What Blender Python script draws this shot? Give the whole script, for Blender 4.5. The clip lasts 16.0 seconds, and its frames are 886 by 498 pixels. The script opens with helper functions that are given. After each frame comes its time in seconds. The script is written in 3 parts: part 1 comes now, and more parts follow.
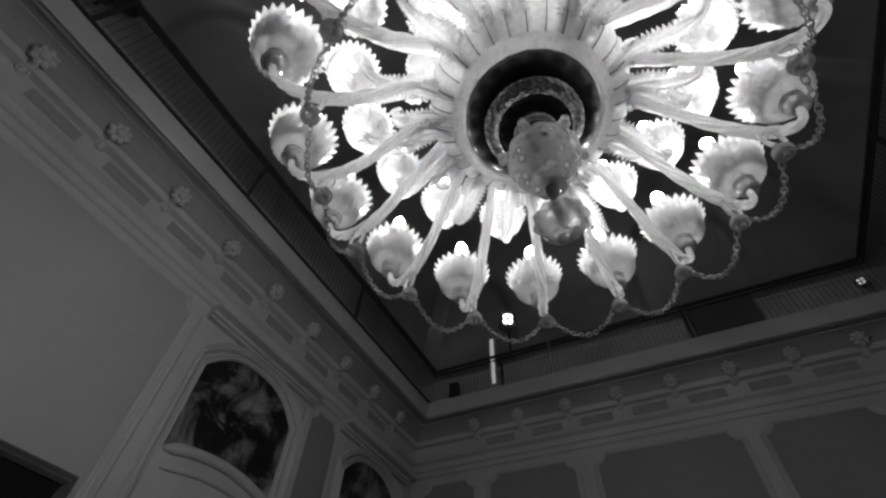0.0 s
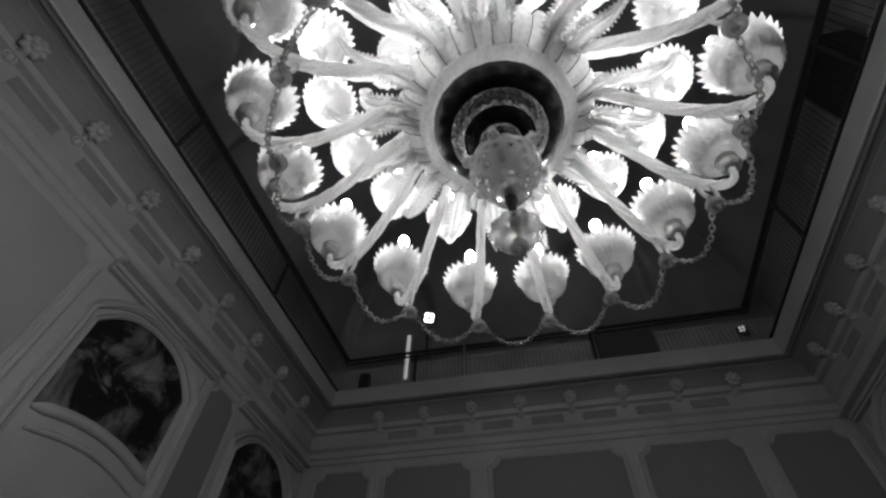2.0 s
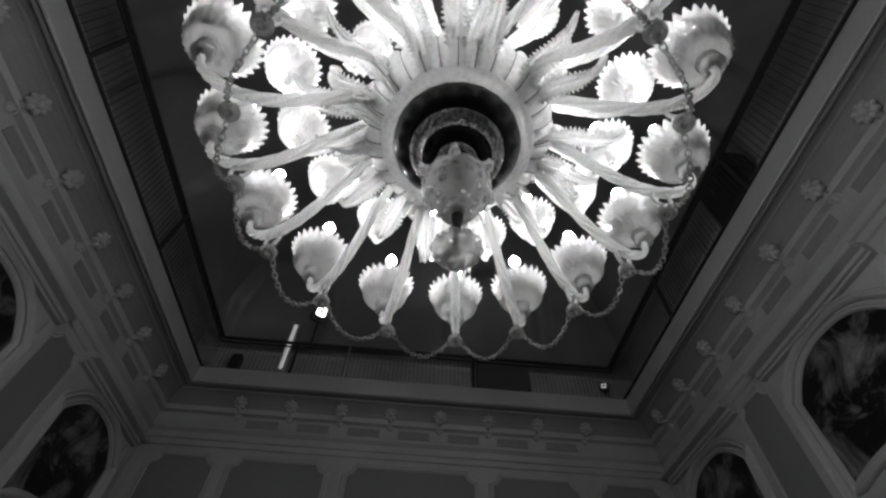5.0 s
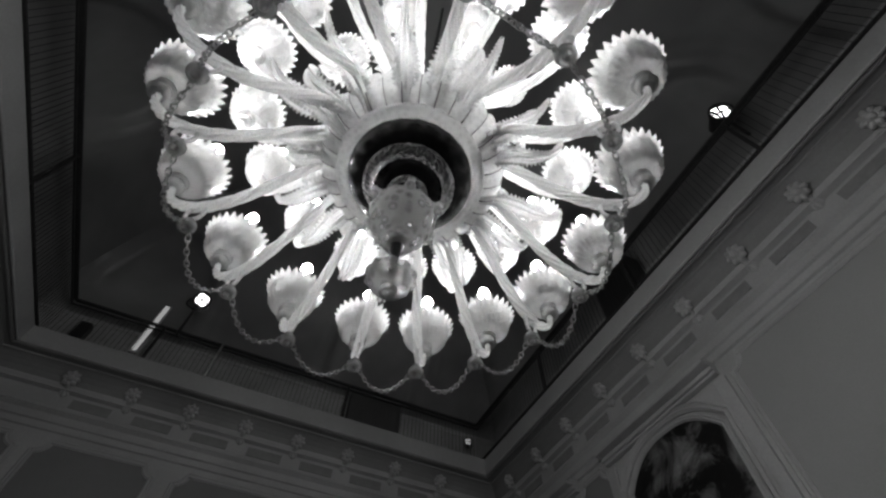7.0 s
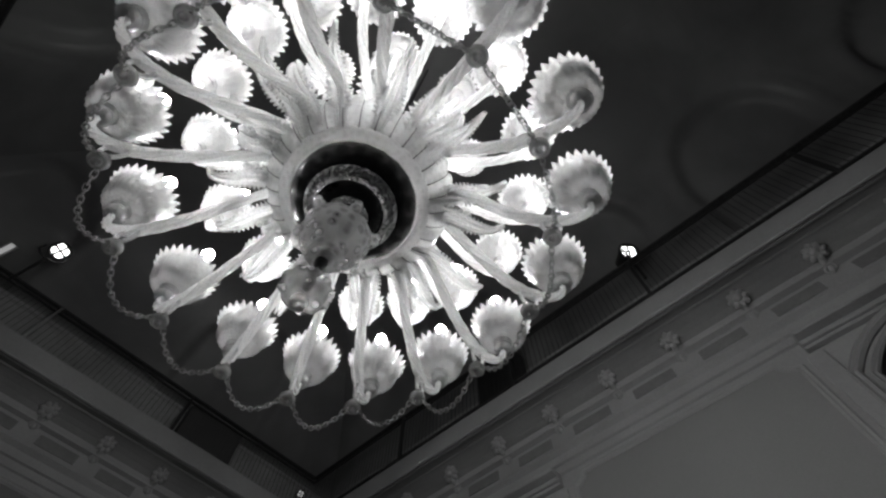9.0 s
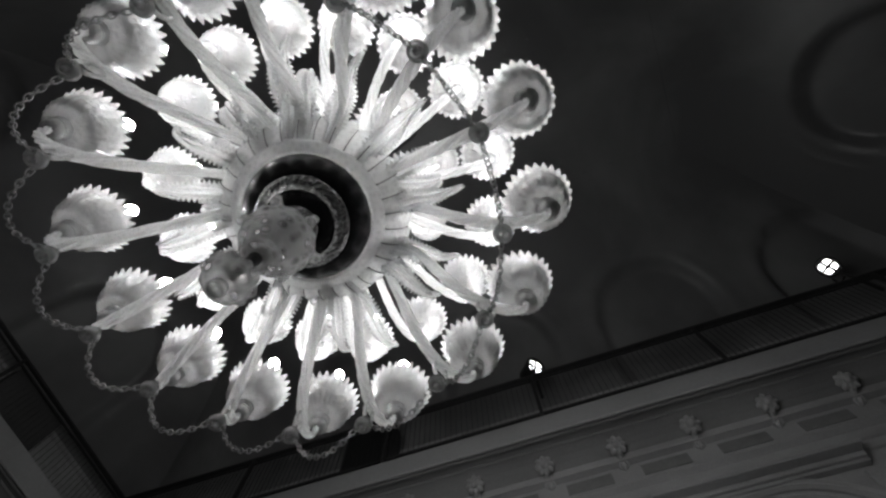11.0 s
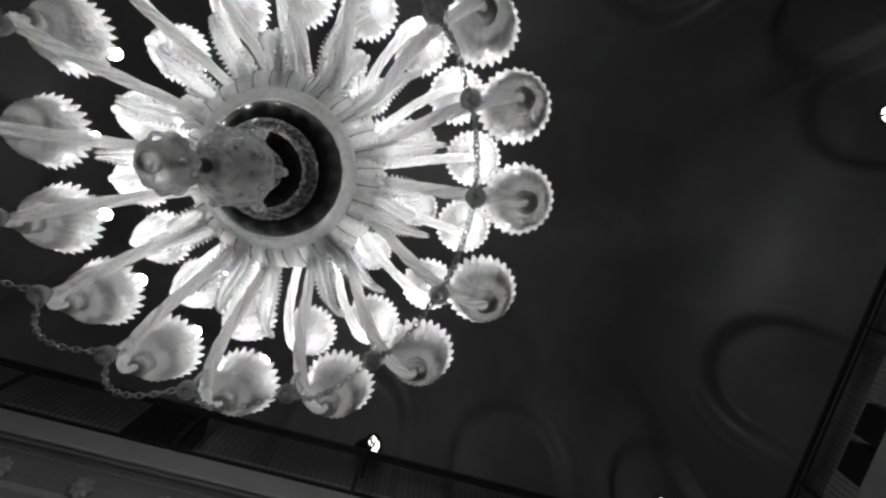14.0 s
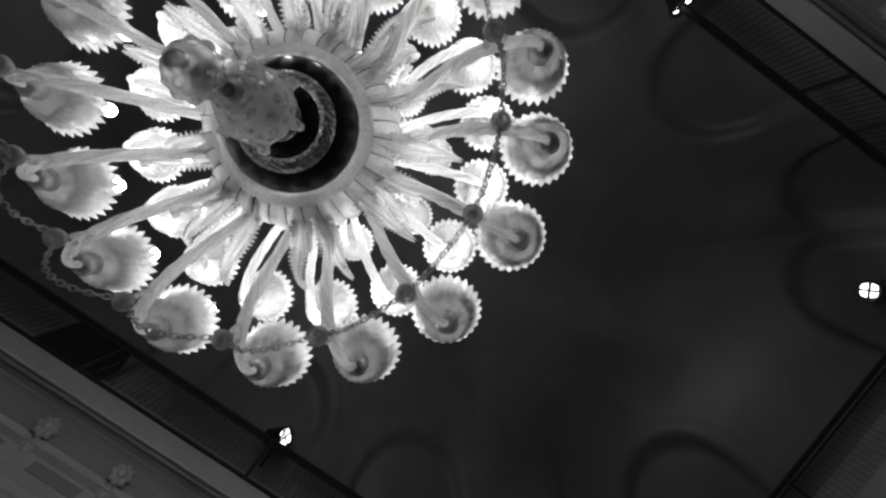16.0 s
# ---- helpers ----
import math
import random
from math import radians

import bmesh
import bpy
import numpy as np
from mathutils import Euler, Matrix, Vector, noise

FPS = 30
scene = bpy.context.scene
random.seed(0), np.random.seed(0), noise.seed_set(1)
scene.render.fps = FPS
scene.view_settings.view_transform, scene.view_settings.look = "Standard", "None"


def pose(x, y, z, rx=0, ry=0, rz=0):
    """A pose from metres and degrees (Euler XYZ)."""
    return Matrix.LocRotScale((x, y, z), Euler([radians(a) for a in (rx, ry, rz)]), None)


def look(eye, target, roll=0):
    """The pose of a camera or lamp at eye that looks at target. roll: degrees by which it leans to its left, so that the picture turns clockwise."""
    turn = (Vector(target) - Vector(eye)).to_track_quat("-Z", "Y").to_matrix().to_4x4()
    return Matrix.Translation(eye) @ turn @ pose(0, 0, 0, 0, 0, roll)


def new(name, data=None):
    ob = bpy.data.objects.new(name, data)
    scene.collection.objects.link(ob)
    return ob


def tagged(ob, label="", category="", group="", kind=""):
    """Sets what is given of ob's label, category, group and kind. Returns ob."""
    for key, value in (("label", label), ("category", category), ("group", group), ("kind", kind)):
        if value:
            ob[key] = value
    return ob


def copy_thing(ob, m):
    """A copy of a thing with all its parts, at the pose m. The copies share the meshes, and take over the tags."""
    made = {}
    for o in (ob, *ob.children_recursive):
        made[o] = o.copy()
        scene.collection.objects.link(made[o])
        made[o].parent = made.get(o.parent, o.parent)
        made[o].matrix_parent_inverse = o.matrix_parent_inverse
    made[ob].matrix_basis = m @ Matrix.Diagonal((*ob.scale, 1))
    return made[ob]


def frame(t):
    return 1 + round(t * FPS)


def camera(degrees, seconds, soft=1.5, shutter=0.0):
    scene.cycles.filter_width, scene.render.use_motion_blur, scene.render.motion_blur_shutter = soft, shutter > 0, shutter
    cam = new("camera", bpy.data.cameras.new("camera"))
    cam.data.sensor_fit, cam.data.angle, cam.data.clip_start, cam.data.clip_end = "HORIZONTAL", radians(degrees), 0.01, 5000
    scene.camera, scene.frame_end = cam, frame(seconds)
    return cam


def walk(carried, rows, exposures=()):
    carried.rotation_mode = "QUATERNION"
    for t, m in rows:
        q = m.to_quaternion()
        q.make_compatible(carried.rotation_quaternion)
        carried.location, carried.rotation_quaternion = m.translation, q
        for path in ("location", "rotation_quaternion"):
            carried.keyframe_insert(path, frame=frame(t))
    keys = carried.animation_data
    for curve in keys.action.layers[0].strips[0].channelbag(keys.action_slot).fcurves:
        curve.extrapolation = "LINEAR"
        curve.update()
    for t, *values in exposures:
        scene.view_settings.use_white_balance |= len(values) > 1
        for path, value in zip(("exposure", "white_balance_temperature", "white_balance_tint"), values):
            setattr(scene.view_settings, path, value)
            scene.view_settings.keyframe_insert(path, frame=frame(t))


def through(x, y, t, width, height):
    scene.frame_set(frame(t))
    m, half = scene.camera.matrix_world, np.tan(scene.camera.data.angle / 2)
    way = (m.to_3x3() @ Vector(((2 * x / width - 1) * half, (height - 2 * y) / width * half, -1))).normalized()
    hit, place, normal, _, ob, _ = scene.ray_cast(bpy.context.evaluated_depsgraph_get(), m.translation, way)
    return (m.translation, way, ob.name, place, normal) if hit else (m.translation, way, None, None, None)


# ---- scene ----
cam = camera(88.8, 16.0, soft=2.4)
PATH = [
    (0, (0.063, -0.604, 1.571), (-0.544, 0.5, 3.123), 3.3),
    (0.5, (0.052, -0.614, 1.568), (-0.477, 0.532, 3.12), 2.6),
    (1, (0.044, -0.614, 1.576), (-0.418, 0.564, 3.124), 2.6),
    (1.5, (0.032, -0.615, 1.571), (-0.363, 0.588, 3.12), 2.5),
    (2, (0.013, -0.619, 1.569), (-0.311, 0.604, 3.118), 2.0),
    (2.5, (0.005, -0.621, 1.567), (-0.26, 0.617, 3.115), 2.0),
    (3, (0.0, -0.62, 1.575), (-0.202, 0.631, 3.122), 2.1),
    (5.5, (-0.075, -0.621, 1.555), (0.094, 0.562, 3.159), 2.3),
    (6, (-0.094, -0.619, 1.556), (0.172, 0.515, 3.181), 2.2),
    (6.5, (-0.112, -0.617, 1.547), (0.234, 0.461, 3.195), 1.9),
    (7, (-0.125, -0.619, 1.538), (0.307, 0.381, 3.215), 2.0),
    (7.5, (-0.137, -0.61, 1.528), (0.366, 0.3, 3.237), 2.1),
    (8, (-0.145, -0.596, 1.532), (0.418, 0.219, 3.269), 1.8),
    (8.5, (-0.151, -0.582, 1.526), (0.453, 0.127, 3.296), 1.7),
    (9, (-0.151, -0.568, 1.527), (0.473, 0.034, 3.329), 1.7),
    (9.5, (-0.154, -0.557, 1.522), (0.477, -0.065, 3.355), 1.4),
    (12, (-0.129, -0.506, 1.506), (0.32, -0.442, 3.453), 0.2),
    (12.5, (-0.119, -0.501, 1.509), (0.283, -0.488, 3.468), 0.0),
    (13, (-0.111, -0.493, 1.517), (0.253, -0.525, 3.483), -0.9),
    (13.5, (-0.1, -0.487, 1.522), (0.224, -0.557, 3.494), -2.3),
    (14, (-0.091, -0.491, 1.522), (0.195, -0.58, 3.499), -1.7),
    (14.5, (-0.08, -0.492, 1.523), (0.169, -0.599, 3.505), -2.0),
    (15, (-0.061, -0.5, 1.523), (0.144, -0.61, 3.51), -1.5),
    (15.5, (-0.05, -0.504, 1.525), (0.122, -0.615, 3.514), -1.7),
    (16, (-0.041, -0.511, 1.521), (0.098, -0.62, 3.513), -2.8),
]
walk(cam, [(t, look(eye, target, roll)) for t, eye, target, roll in PATH], [(0, 0.16), (3, 0.16), (6.5, 0.12), (9.5, -0.02), (12, -0.18), (16, -0.18)])

# ---- world and light ----
world = bpy.data.worlds.new("night")
world.use_nodes = True
world.node_tree.nodes["Background"].inputs[0].default_value = (0.01, 0.01, 0.01, 1)
scene.world = world
BULB = 118.0      # radiance of a frosted bulb


# ---- materials ----
def material(name, base, rough=0.6, metal=0.0, grain=30.0, vary=0.12, stain=1.3, stain_by=0.15, bump=0.15, spec=0.5):
    m = bpy.data.materials.new(name)
    m.use_nodes = True
    nt = m.node_tree
    n, l = nt.nodes, nt.links
    b = n["Principled BSDF"]
    tc = n.new("ShaderNodeTexCoord")
    fine, big = n.new("ShaderNodeTexNoise"), n.new("ShaderNodeTexNoise")
    fine.inputs["Scale"].default_value, big.inputs["Scale"].default_value = grain, stain
    big.inputs["Detail"].default_value, fine.inputs["Detail"].default_value = 5.0, 3.0
    l.new(tc.outputs["Object"], fine.inputs["Vector"])
    l.new(tc.outputs["Object"], big.inputs["Vector"])
    r1, r2 = n.new("ShaderNodeMapRange"), n.new("ShaderNodeMapRange")
    for r, v in ((r1, vary), (r2, stain_by)):
        r.inputs["From Min"].default_value, r.inputs["From Max"].default_value = 0.3, 0.7
        r.inputs["To Min"].default_value, r.inputs["To Max"].default_value = 1 - v, 1 + v
    l.new(fine.outputs["Fac"], r1.inputs["Value"])
    l.new(big.outputs["Fac"], r2.inputs["Value"])
    mul, mul2 = n.new("ShaderNodeMath"), n.new("ShaderNodeMath")
    mul.operation = mul2.operation = "MULTIPLY"
    l.new(r1.outputs[0], mul.inputs[0])
    l.new(r2.outputs[0], mul.inputs[1])
    l.new(mul.outputs[0], mul2.inputs[0])
    mul2.inputs[1].default_value = base
    comb = n.new("ShaderNodeCombineColor")
    for i in range(3):
        l.new(mul2.outputs[0], comb.inputs[i])
    l.new(comb.outputs[0], b.inputs["Base Color"])
    b.inputs["Roughness"].default_value, b.inputs["Metallic"].default_value = rough, metal
    b.inputs["Specular IOR Level"].default_value = spec
    bp = n.new("ShaderNodeBump")
    bp.inputs["Strength"].default_value, bp.inputs["Distance"].default_value = bump, 0.01
    l.new(fine.outputs["Fac"], bp.inputs["Height"])
    l.new(bp.outputs[0], b.inputs["Normal"])
    return m


def glass(name, base, through, clear, rough, wave=60.0, bump=0.4, seed=0.5):
    """Milky blown glass: a glossy skin over scattering, translucent and partly clear body."""
    m = bpy.data.materials.new(name)
    m.use_nodes = True
    n, l = m.node_tree.nodes, m.node_tree.links
    b, out = n["Principled BSDF"], n["Material Output"]
    tc, no = n.new("ShaderNodeTexCoord"), n.new("ShaderNodeTexNoise")
    no.inputs["Scale"].default_value, no.inputs["Detail"].default_value = wave, 3.0
    l.new(tc.outputs["Object"], no.inputs["Vector"])
    # seeds and blown ripples: the skin is clearer in some spots than in others
    ve, mr = n.new("ShaderNodeTexVoronoi"), n.new("ShaderNodeMapRange")
    ve.inputs["Scale"].default_value = wave * 0.9
    l.new(tc.outputs["Object"], ve.inputs["Vector"])
    mr.inputs["From Min"].default_value, mr.inputs["From Max"].default_value = 0.05, 0.6
    mr.inputs["To Min"].default_value, mr.inputs["To Max"].default_value = min(1.0, clear * (1 + seed)), clear * (1 - seed)
    l.new(ve.outputs["Distance"], mr.inputs["Value"])
    add = n.new("ShaderNodeMath")
    add.operation = "ADD"
    l.new(no.outputs["Fac"], add.inputs[0])
    l.new(ve.outputs["Distance"], add.inputs[1])
    bp = n.new("ShaderNodeBump")
    bp.inputs["Strength"].default_value, bp.inputs["Distance"].default_value = bump, 0.006
    l.new(add.outputs[0], bp.inputs["Height"])
    b.inputs["Base Color"].default_value = (base, base, base, 1)
    b.inputs["Roughness"].default_value = rough
    b.inputs["Coat Weight"].default_value = 0.3
    b.inputs["Coat Roughness"].default_value = 0.08
    l.new(bp.outputs[0], b.inputs["Normal"])
    tl, tp = n.new("ShaderNodeBsdfTranslucent"), n.new("ShaderNodeBsdfTransparent")
    m1, m2 = n.new("ShaderNodeMixShader"), n.new("ShaderNodeMixShader")
    tl.inputs[0].default_value = (base, base, base, 1)
    m1.inputs[0].default_value = through
    l.new(mr.outputs[0], m2.inputs[0])
    l.new(b.outputs[0], m1.inputs[1])
    l.new(tl.outputs[0], m1.inputs[2])
    l.new(m1.outputs[0], m2.inputs[1])
    l.new(tp.outputs[0], m2.inputs[2])
    l.new(m2.outputs[0], out.inputs["Surface"])
    return m


def glow(name, strength):
    m = bpy.data.materials.new(name)
    m.use_nodes = True
    n, l = m.node_tree.nodes, m.node_tree.links
    e = n.new("ShaderNodeEmission")
    e.inputs[0].default_value, e.inputs[1].default_value = (1, 1, 1, 1), strength
    l.new(e.outputs[0], n["Material Output"].inputs["Surface"])
    return m


def canvas(name, lo, hi, scale, span=(0.42, 0.72), warp=0.35, rough=0.5):
    m = material(name, 0.1, 0.45)
    n, l = m.node_tree.nodes, m.node_tree.links
    tc, no, ramp = n.new("ShaderNodeTexCoord"), n.new("ShaderNodeTexNoise"), n.new("ShaderNodeValToRGB")
    no.inputs["Scale"].default_value, no.inputs["Detail"].default_value = scale, 7.0
    no.inputs["Distortion"].default_value, no.inputs["Roughness"].default_value = warp, rough
    l.new(tc.outputs["Object"], no.inputs["Vector"])
    l.new(no.outputs["Fac"], ramp.inputs[0])
    ramp.color_ramp.elements[0].position, ramp.color_ramp.elements[1].position = span
    ramp.color_ramp.elements[0].color, ramp.color_ramp.elements[1].color = (lo, lo, lo, 1), (hi, hi, hi, 1)
    l.new(ramp.outputs[0], n["Principled BSDF"].inputs["Base Color"])
    return m


STUCCO = material("white_stucco", 0.31, 0.7, grain=45, vary=0.05, stain=1.1, stain_by=0.12)
PANEL = material("grey_wall_paint", 0.155, 0.75, grain=60, vary=0.04, stain=0.8, stain_by=0.1)
PALE = material("pale_wall_cloth", 0.245, 0.85, grain=90, vary=0.04, stain=0.7, stain_by=0.07)
# Frieze plates are coloured dark as the shade inside recesses.
INSET = material("frieze_recess_shade", 0.19, 0.7, grain=40, vary=0.08, stain=2.0, stain_by=0.15)
# Coloured lighter than the fresco above, in place of bounce light.
GALLERY = material("lightened_gallery_plaster", 0.28, 0.8, grain=30, vary=0.1, stain=1.4, stain_by=0.2)
# Cove colour is darkened for the shade under the ledge.
COVE = material("shaded_cove_stucco", 0.17, 0.7, grain=45, vary=0.06, stain=1.1, stain_by=0.15)
FRESCO = canvas("dim_fresco", 0.13, 0.24, 0.55)
PAINTING = canvas("dark_oil_painting", 0.004, 0.24, 2.3, (0.45, 0.7), 0.9, 0.62)
FLOOR = material("terrazzo_floor", 0.2, 0.35, grain=60, vary=0.3, stain=1.0, stain_by=0.2)
IRON = material("black_iron", 0.035, 0.5, metal=0.3, grain=40, vary=0.3)
DARKGLASS = material("dark_wall_glass", 0.008, 0.12, grain=20, vary=0.1, spec=0.2, bump=0.02)
BLACK = material("black_paint", 0.015, 0.45, grain=40, vary=0.2)
DULL = material("dark_cloth", 0.06, 0.9, grain=120, vary=0.2)
STEEL = material("pale_metal", 0.5, 0.35, metal=0.6, grain=30)
MILK = glass("milky_cup_glass", 0.53, 0.36, 0.0, 0.12, 70, 0.8)
ROPE = glass("twisted_arm_glass", 0.98, 0.6, 0.13, 0.04, 150, 1.0, 0.6)
LEAF = glass("leaf_glass", 0.93, 0.6, 0.24, 0.05, 110, 0.8, 0.3)
CHAIN = glass("chain_glass", 0.5, 0.5, 0.4, 0.08, 60, 0.4)
CLEAR = glass("clear_vase_glass", 0.6, 0.5, 0.58, 0.03, 42, 0.9, 0.5)
SMOKE = glass("smoky_pendant_glass", 0.45, 0.5, 0.35, 0.1, 40, 0.4)
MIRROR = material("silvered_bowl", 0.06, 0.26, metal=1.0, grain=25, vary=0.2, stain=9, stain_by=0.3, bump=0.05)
# Bright speckled metal; on the bowl it stands in for a ring of reflections.
BAND = material("glint_and_ring_metal", 0.5, 0.24, metal=1.0, grain=90, vary=0.6, stain=30, stain_by=0.5, bump=0.6)
RIM = glass("bright_rim_glass", 0.86, 0.55, 0.2, 0.05, 60, 0.6, 0.4)
# Dark colour for lines that draw the shade between the collar's flutes.
LINE = material("flute_shade_line", 0.22, 0.15, grain=80, vary=0.3)
TUBE = material("white_candle_sleeve", 0.8, 0.4)
LAMP = glow("lit_bulb", BULB)
SPOTFACE = glow("lit_spot_lens", 4.0)
DIMFACE = glow("dim_lamp", 0.35)
STRIP = glow("dim_strip_light", 0.3)


# ---- building helpers ----
def link(name, bm, mat, parent=None, label="", smooth=False):
    me = bpy.data.meshes.new(name)
    bmesh.ops.recalc_face_normals(bm, faces=bm.faces)
    bm.to_mesh(me)
    bm.free()
    if smooth:
        for p in me.polygons:
            p.use_smooth = True
    me.materials.append(mat)
    ob = new(name, me)
    if parent:
        ob.parent = parent
    if label:
        tagged(ob, label)
    return ob


def part(name, bm, mat, parent, label="", smooth=False):
    return link(name, bm, mat, parent, label, smooth)


def again(ob, parent, m):
    """One more piece on the same mesh."""
    o = new(ob.name.split(".")[0], ob.data)
    o.parent = parent
    o.matrix_basis = m
    if "label" in ob:
        o["label"] = ob["label"]
    return o


def empty(name, m=None):
    o = new(name)
    o.empty_display_size = 0.1
    if m is not None:
        o.matrix_basis = m
    return o


def add_box(bm, x0, x1, y0, y1, z0, z1, bevel=0.0):
    m = Matrix.Translation(((x0 + x1) / 2, (y0 + y1) / 2, (z0 + z1) / 2)) @ Matrix.Diagonal((abs(x1 - x0), abs(y1 - y0), abs(z1 - z0), 1))
    g = bmesh.ops.create_cube(bm, size=1.0, matrix=m)
    if bevel:
        es = list({e for v in g["verts"] for e in v.link_edges})
        bmesh.ops.bevel(bm, geom=es, offset=bevel, segments=2, affect="EDGES", profile=0.5)


def box(*a, bevel=0.0):
    bm = bmesh.new()
    add_box(bm, *a, bevel=bevel)
    return bm


def lathe(bm, prof, seg=32, wob=None, m=Matrix()):
    """Turn (r, z) points round z; wob(a, i) scales r and shifts z."""
    rows = []
    for i, (r, z) in enumerate(prof):
        row = []
        for k in range(seg):
            a = 2 * math.pi * k / seg
            s, dz = wob(a, i) if wob else (1.0, 0.0)
            row.append(bm.verts.new(m @ Vector((r * s * math.cos(a), r * s * math.sin(a), z + dz))))
        rows.append(row)
    for p, q in zip(rows, rows[1:]):
        for k in range(seg):
            bm.faces.new((p[k], p[(k + 1) % seg], q[(k + 1) % seg], q[k]))
    return rows


def cap(bm, row):
    bm.faces.new(row)


def smooth_path(pts, n):
    """Catmull-Rom through the points."""
    P = [Vector(p) for p in pts]
    P = [2 * P[0] - P[1]] + P + [2 * P[-1] - P[-2]]
    out = []
    segs = len(P) - 3
    for i in range(n + 1):
        u = i / n * segs
        k = min(int(u), segs - 1)
        t = u - k
        a, b, c, d = P[k:k + 4]
        out.append(0.5 * ((2 * b) + (c - a) * t + (2 * a - 5 * b + 4 * c - d) * t * t + (3 * b - a - 3 * c + d) * t ** 3))
    return out


def tube(bm, path, radius, seg=10, lobes=0, twist=0.0, depth=0.0, ends=True):
    """Sweep a ring along a path; lobed and twisted like rope where asked."""
    rows = []
    side = None
    n = len(path)
    for i, p in enumerate(path):
        t = (path[min(i + 1, n - 1)] - path[max(i - 1, 0)]).normalized()
        if side is None:
            side = t.orthogonal().normalized()
        side = (side - t * side.dot(t)).normalized()
        up = t.cross(side)
        r0 = radius(i / (n - 1)) if callable(radius) else radius
        row = []
        for k in range(seg):
            a = 2 * math.pi * k / seg
            r = r0 * (1 + depth * math.cos(lobes * a + twist * i / (n - 1))) if lobes else r0
            row.append(bm.verts.new(p + side * (r * math.cos(a)) + up * (r * math.sin(a))))
        rows.append(row)
    for p, q in zip(rows, rows[1:]):
        for k in range(seg):
            bm.faces.new((p[k], p[(k + 1) % seg], q[(k + 1) % seg], q[k]))
    if ends:
        bm.faces.new(rows[0][::-1])
        bm.faces.new(rows[-1])
    return rows


# ---- the hall's measures ----
WX, WN, WS = 3.72, 5.65, -5.95        # inner faces of the lower walls
LEDGE = 5.70                          # top of the cornice, floor of the gallery
OUT = 0.53                            # how far the cornice stands out


def ring(prof, close=False):
    """Sweep (offset inwards, z) points round the hall with mitred corners."""
    bm = bmesh.new()
    rows = []
    for o, z in prof:
        rows.append([bm.verts.new(p) for p in ((WX - o, WN - o, z), (-WX + o, WN - o, z), (-WX + o, WS + o, z), (WX - o, WS + o, z))])
    for p, q in zip(rows, rows[1:]):
        for k in range(4):
            bm.faces.new((p[k], p[(k + 1) % 4], q[(k + 1) % 4], q[k]))
    return bm


def structure(ob, label, category):
    return tagged(ob, label, category, kind="structure")


# floor and walls
structure(link("floor", box(-WX, WX, WS, WN, -0.2, 0), FLOOR), "speckled terrazzo floor of the hall", "floor")
for nm, b in (("wall_east", (WX, WX + 0.4, WS - 0.4, WN + 0.4, 0, 5.72)), ("wall_west", (-WX - 0.4, -WX, WS - 0.4, WN + 0.4, 0, 5.72)),
              ("wall_north", (-WX, WX, WN, WN + 0.4, 0, 5.72)), ("wall_south", (-WX, WX, WS - 0.4, WS, 0, 5.72))):
    structure(link(nm, box(*b), STUCCO), "white stucco wall with moulded panels", "wall")

CORNICE = [(0.0, 5.695), (0.50, 5.70), (0.525, 5.69), (0.53, 5.67), (0.53, 5.44), (0.52, 5.43), (0.505, 5.43), (0.5, 5.455), (0.47, 5.46), (0.465, 5.44), (0.44, 5.435), (0.43, 5.465), (0.33, 5.465), (0.325, 5.445),
           (0.30, 5.44), (0.27, 5.425), (0.225, 5.395), (0.18, 5.35), (0.145, 5.29), (0.13, 5.235), (0.15, 5.23), (0.15, 5.21), (0.075, 5.20), (0.07, 5.0), (0.11, 4.99), (0.115, 4.965), (0.08, 4.945),
           (0.055, 4.93), (0.05, 4.86), (0.065, 4.855), (0.065, 4.84), (0.035, 4.83), (0.03, 4.76), (0.0, 4.75)]
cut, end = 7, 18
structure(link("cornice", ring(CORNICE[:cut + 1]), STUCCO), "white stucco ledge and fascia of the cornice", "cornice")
structure(link("cornice_cove", ring(CORNICE[cut:end + 1]), COVE), "stucco cove darkened for the shade under the cornice ledge", "cornice")
structure(link("cornice_frieze", ring(CORNICE[end:]), STUCCO), "white stucco frieze and lower mouldings of the cornice", "cornice")


# ---- coved ceiling with window recesses ----
COVE_R, COVE_Z, TOP = 2.3, 6.55, 8.55
ARCH_E = [-4.9, -2.5, -0.1, 2.3]
ARCH_N = [-2.6, 1.3]


def cove_point(u):
    a = u * math.pi / 2
    return COVE_R * (1 - math.cos(a)), COVE_Z + (TOP - COVE_Z) * math.sin(a)


def recess(c, s, centres, half=0.82, base=0.0, spring=1.25):
    """Depth of an arched recess at place c along the wall and s up the cove; and of the moulding round it."""
    d, near = 0.0, 9.0
    for q in centres:
        dx, dy = abs(c - q), s - spring
        e = math.hypot(dx, dy) - half if dy > 0 else dx - half
        near = min(near, e)
    d = -0.16 * (0.5 - 0.5 * math.tanh(near / 0.035))
    d += 0.018 * math.exp(-((near - 0.16) / 0.05) ** 2) + 0.012 * math.exp(-((near - 0.34) / 0.04) ** 2)
    return d


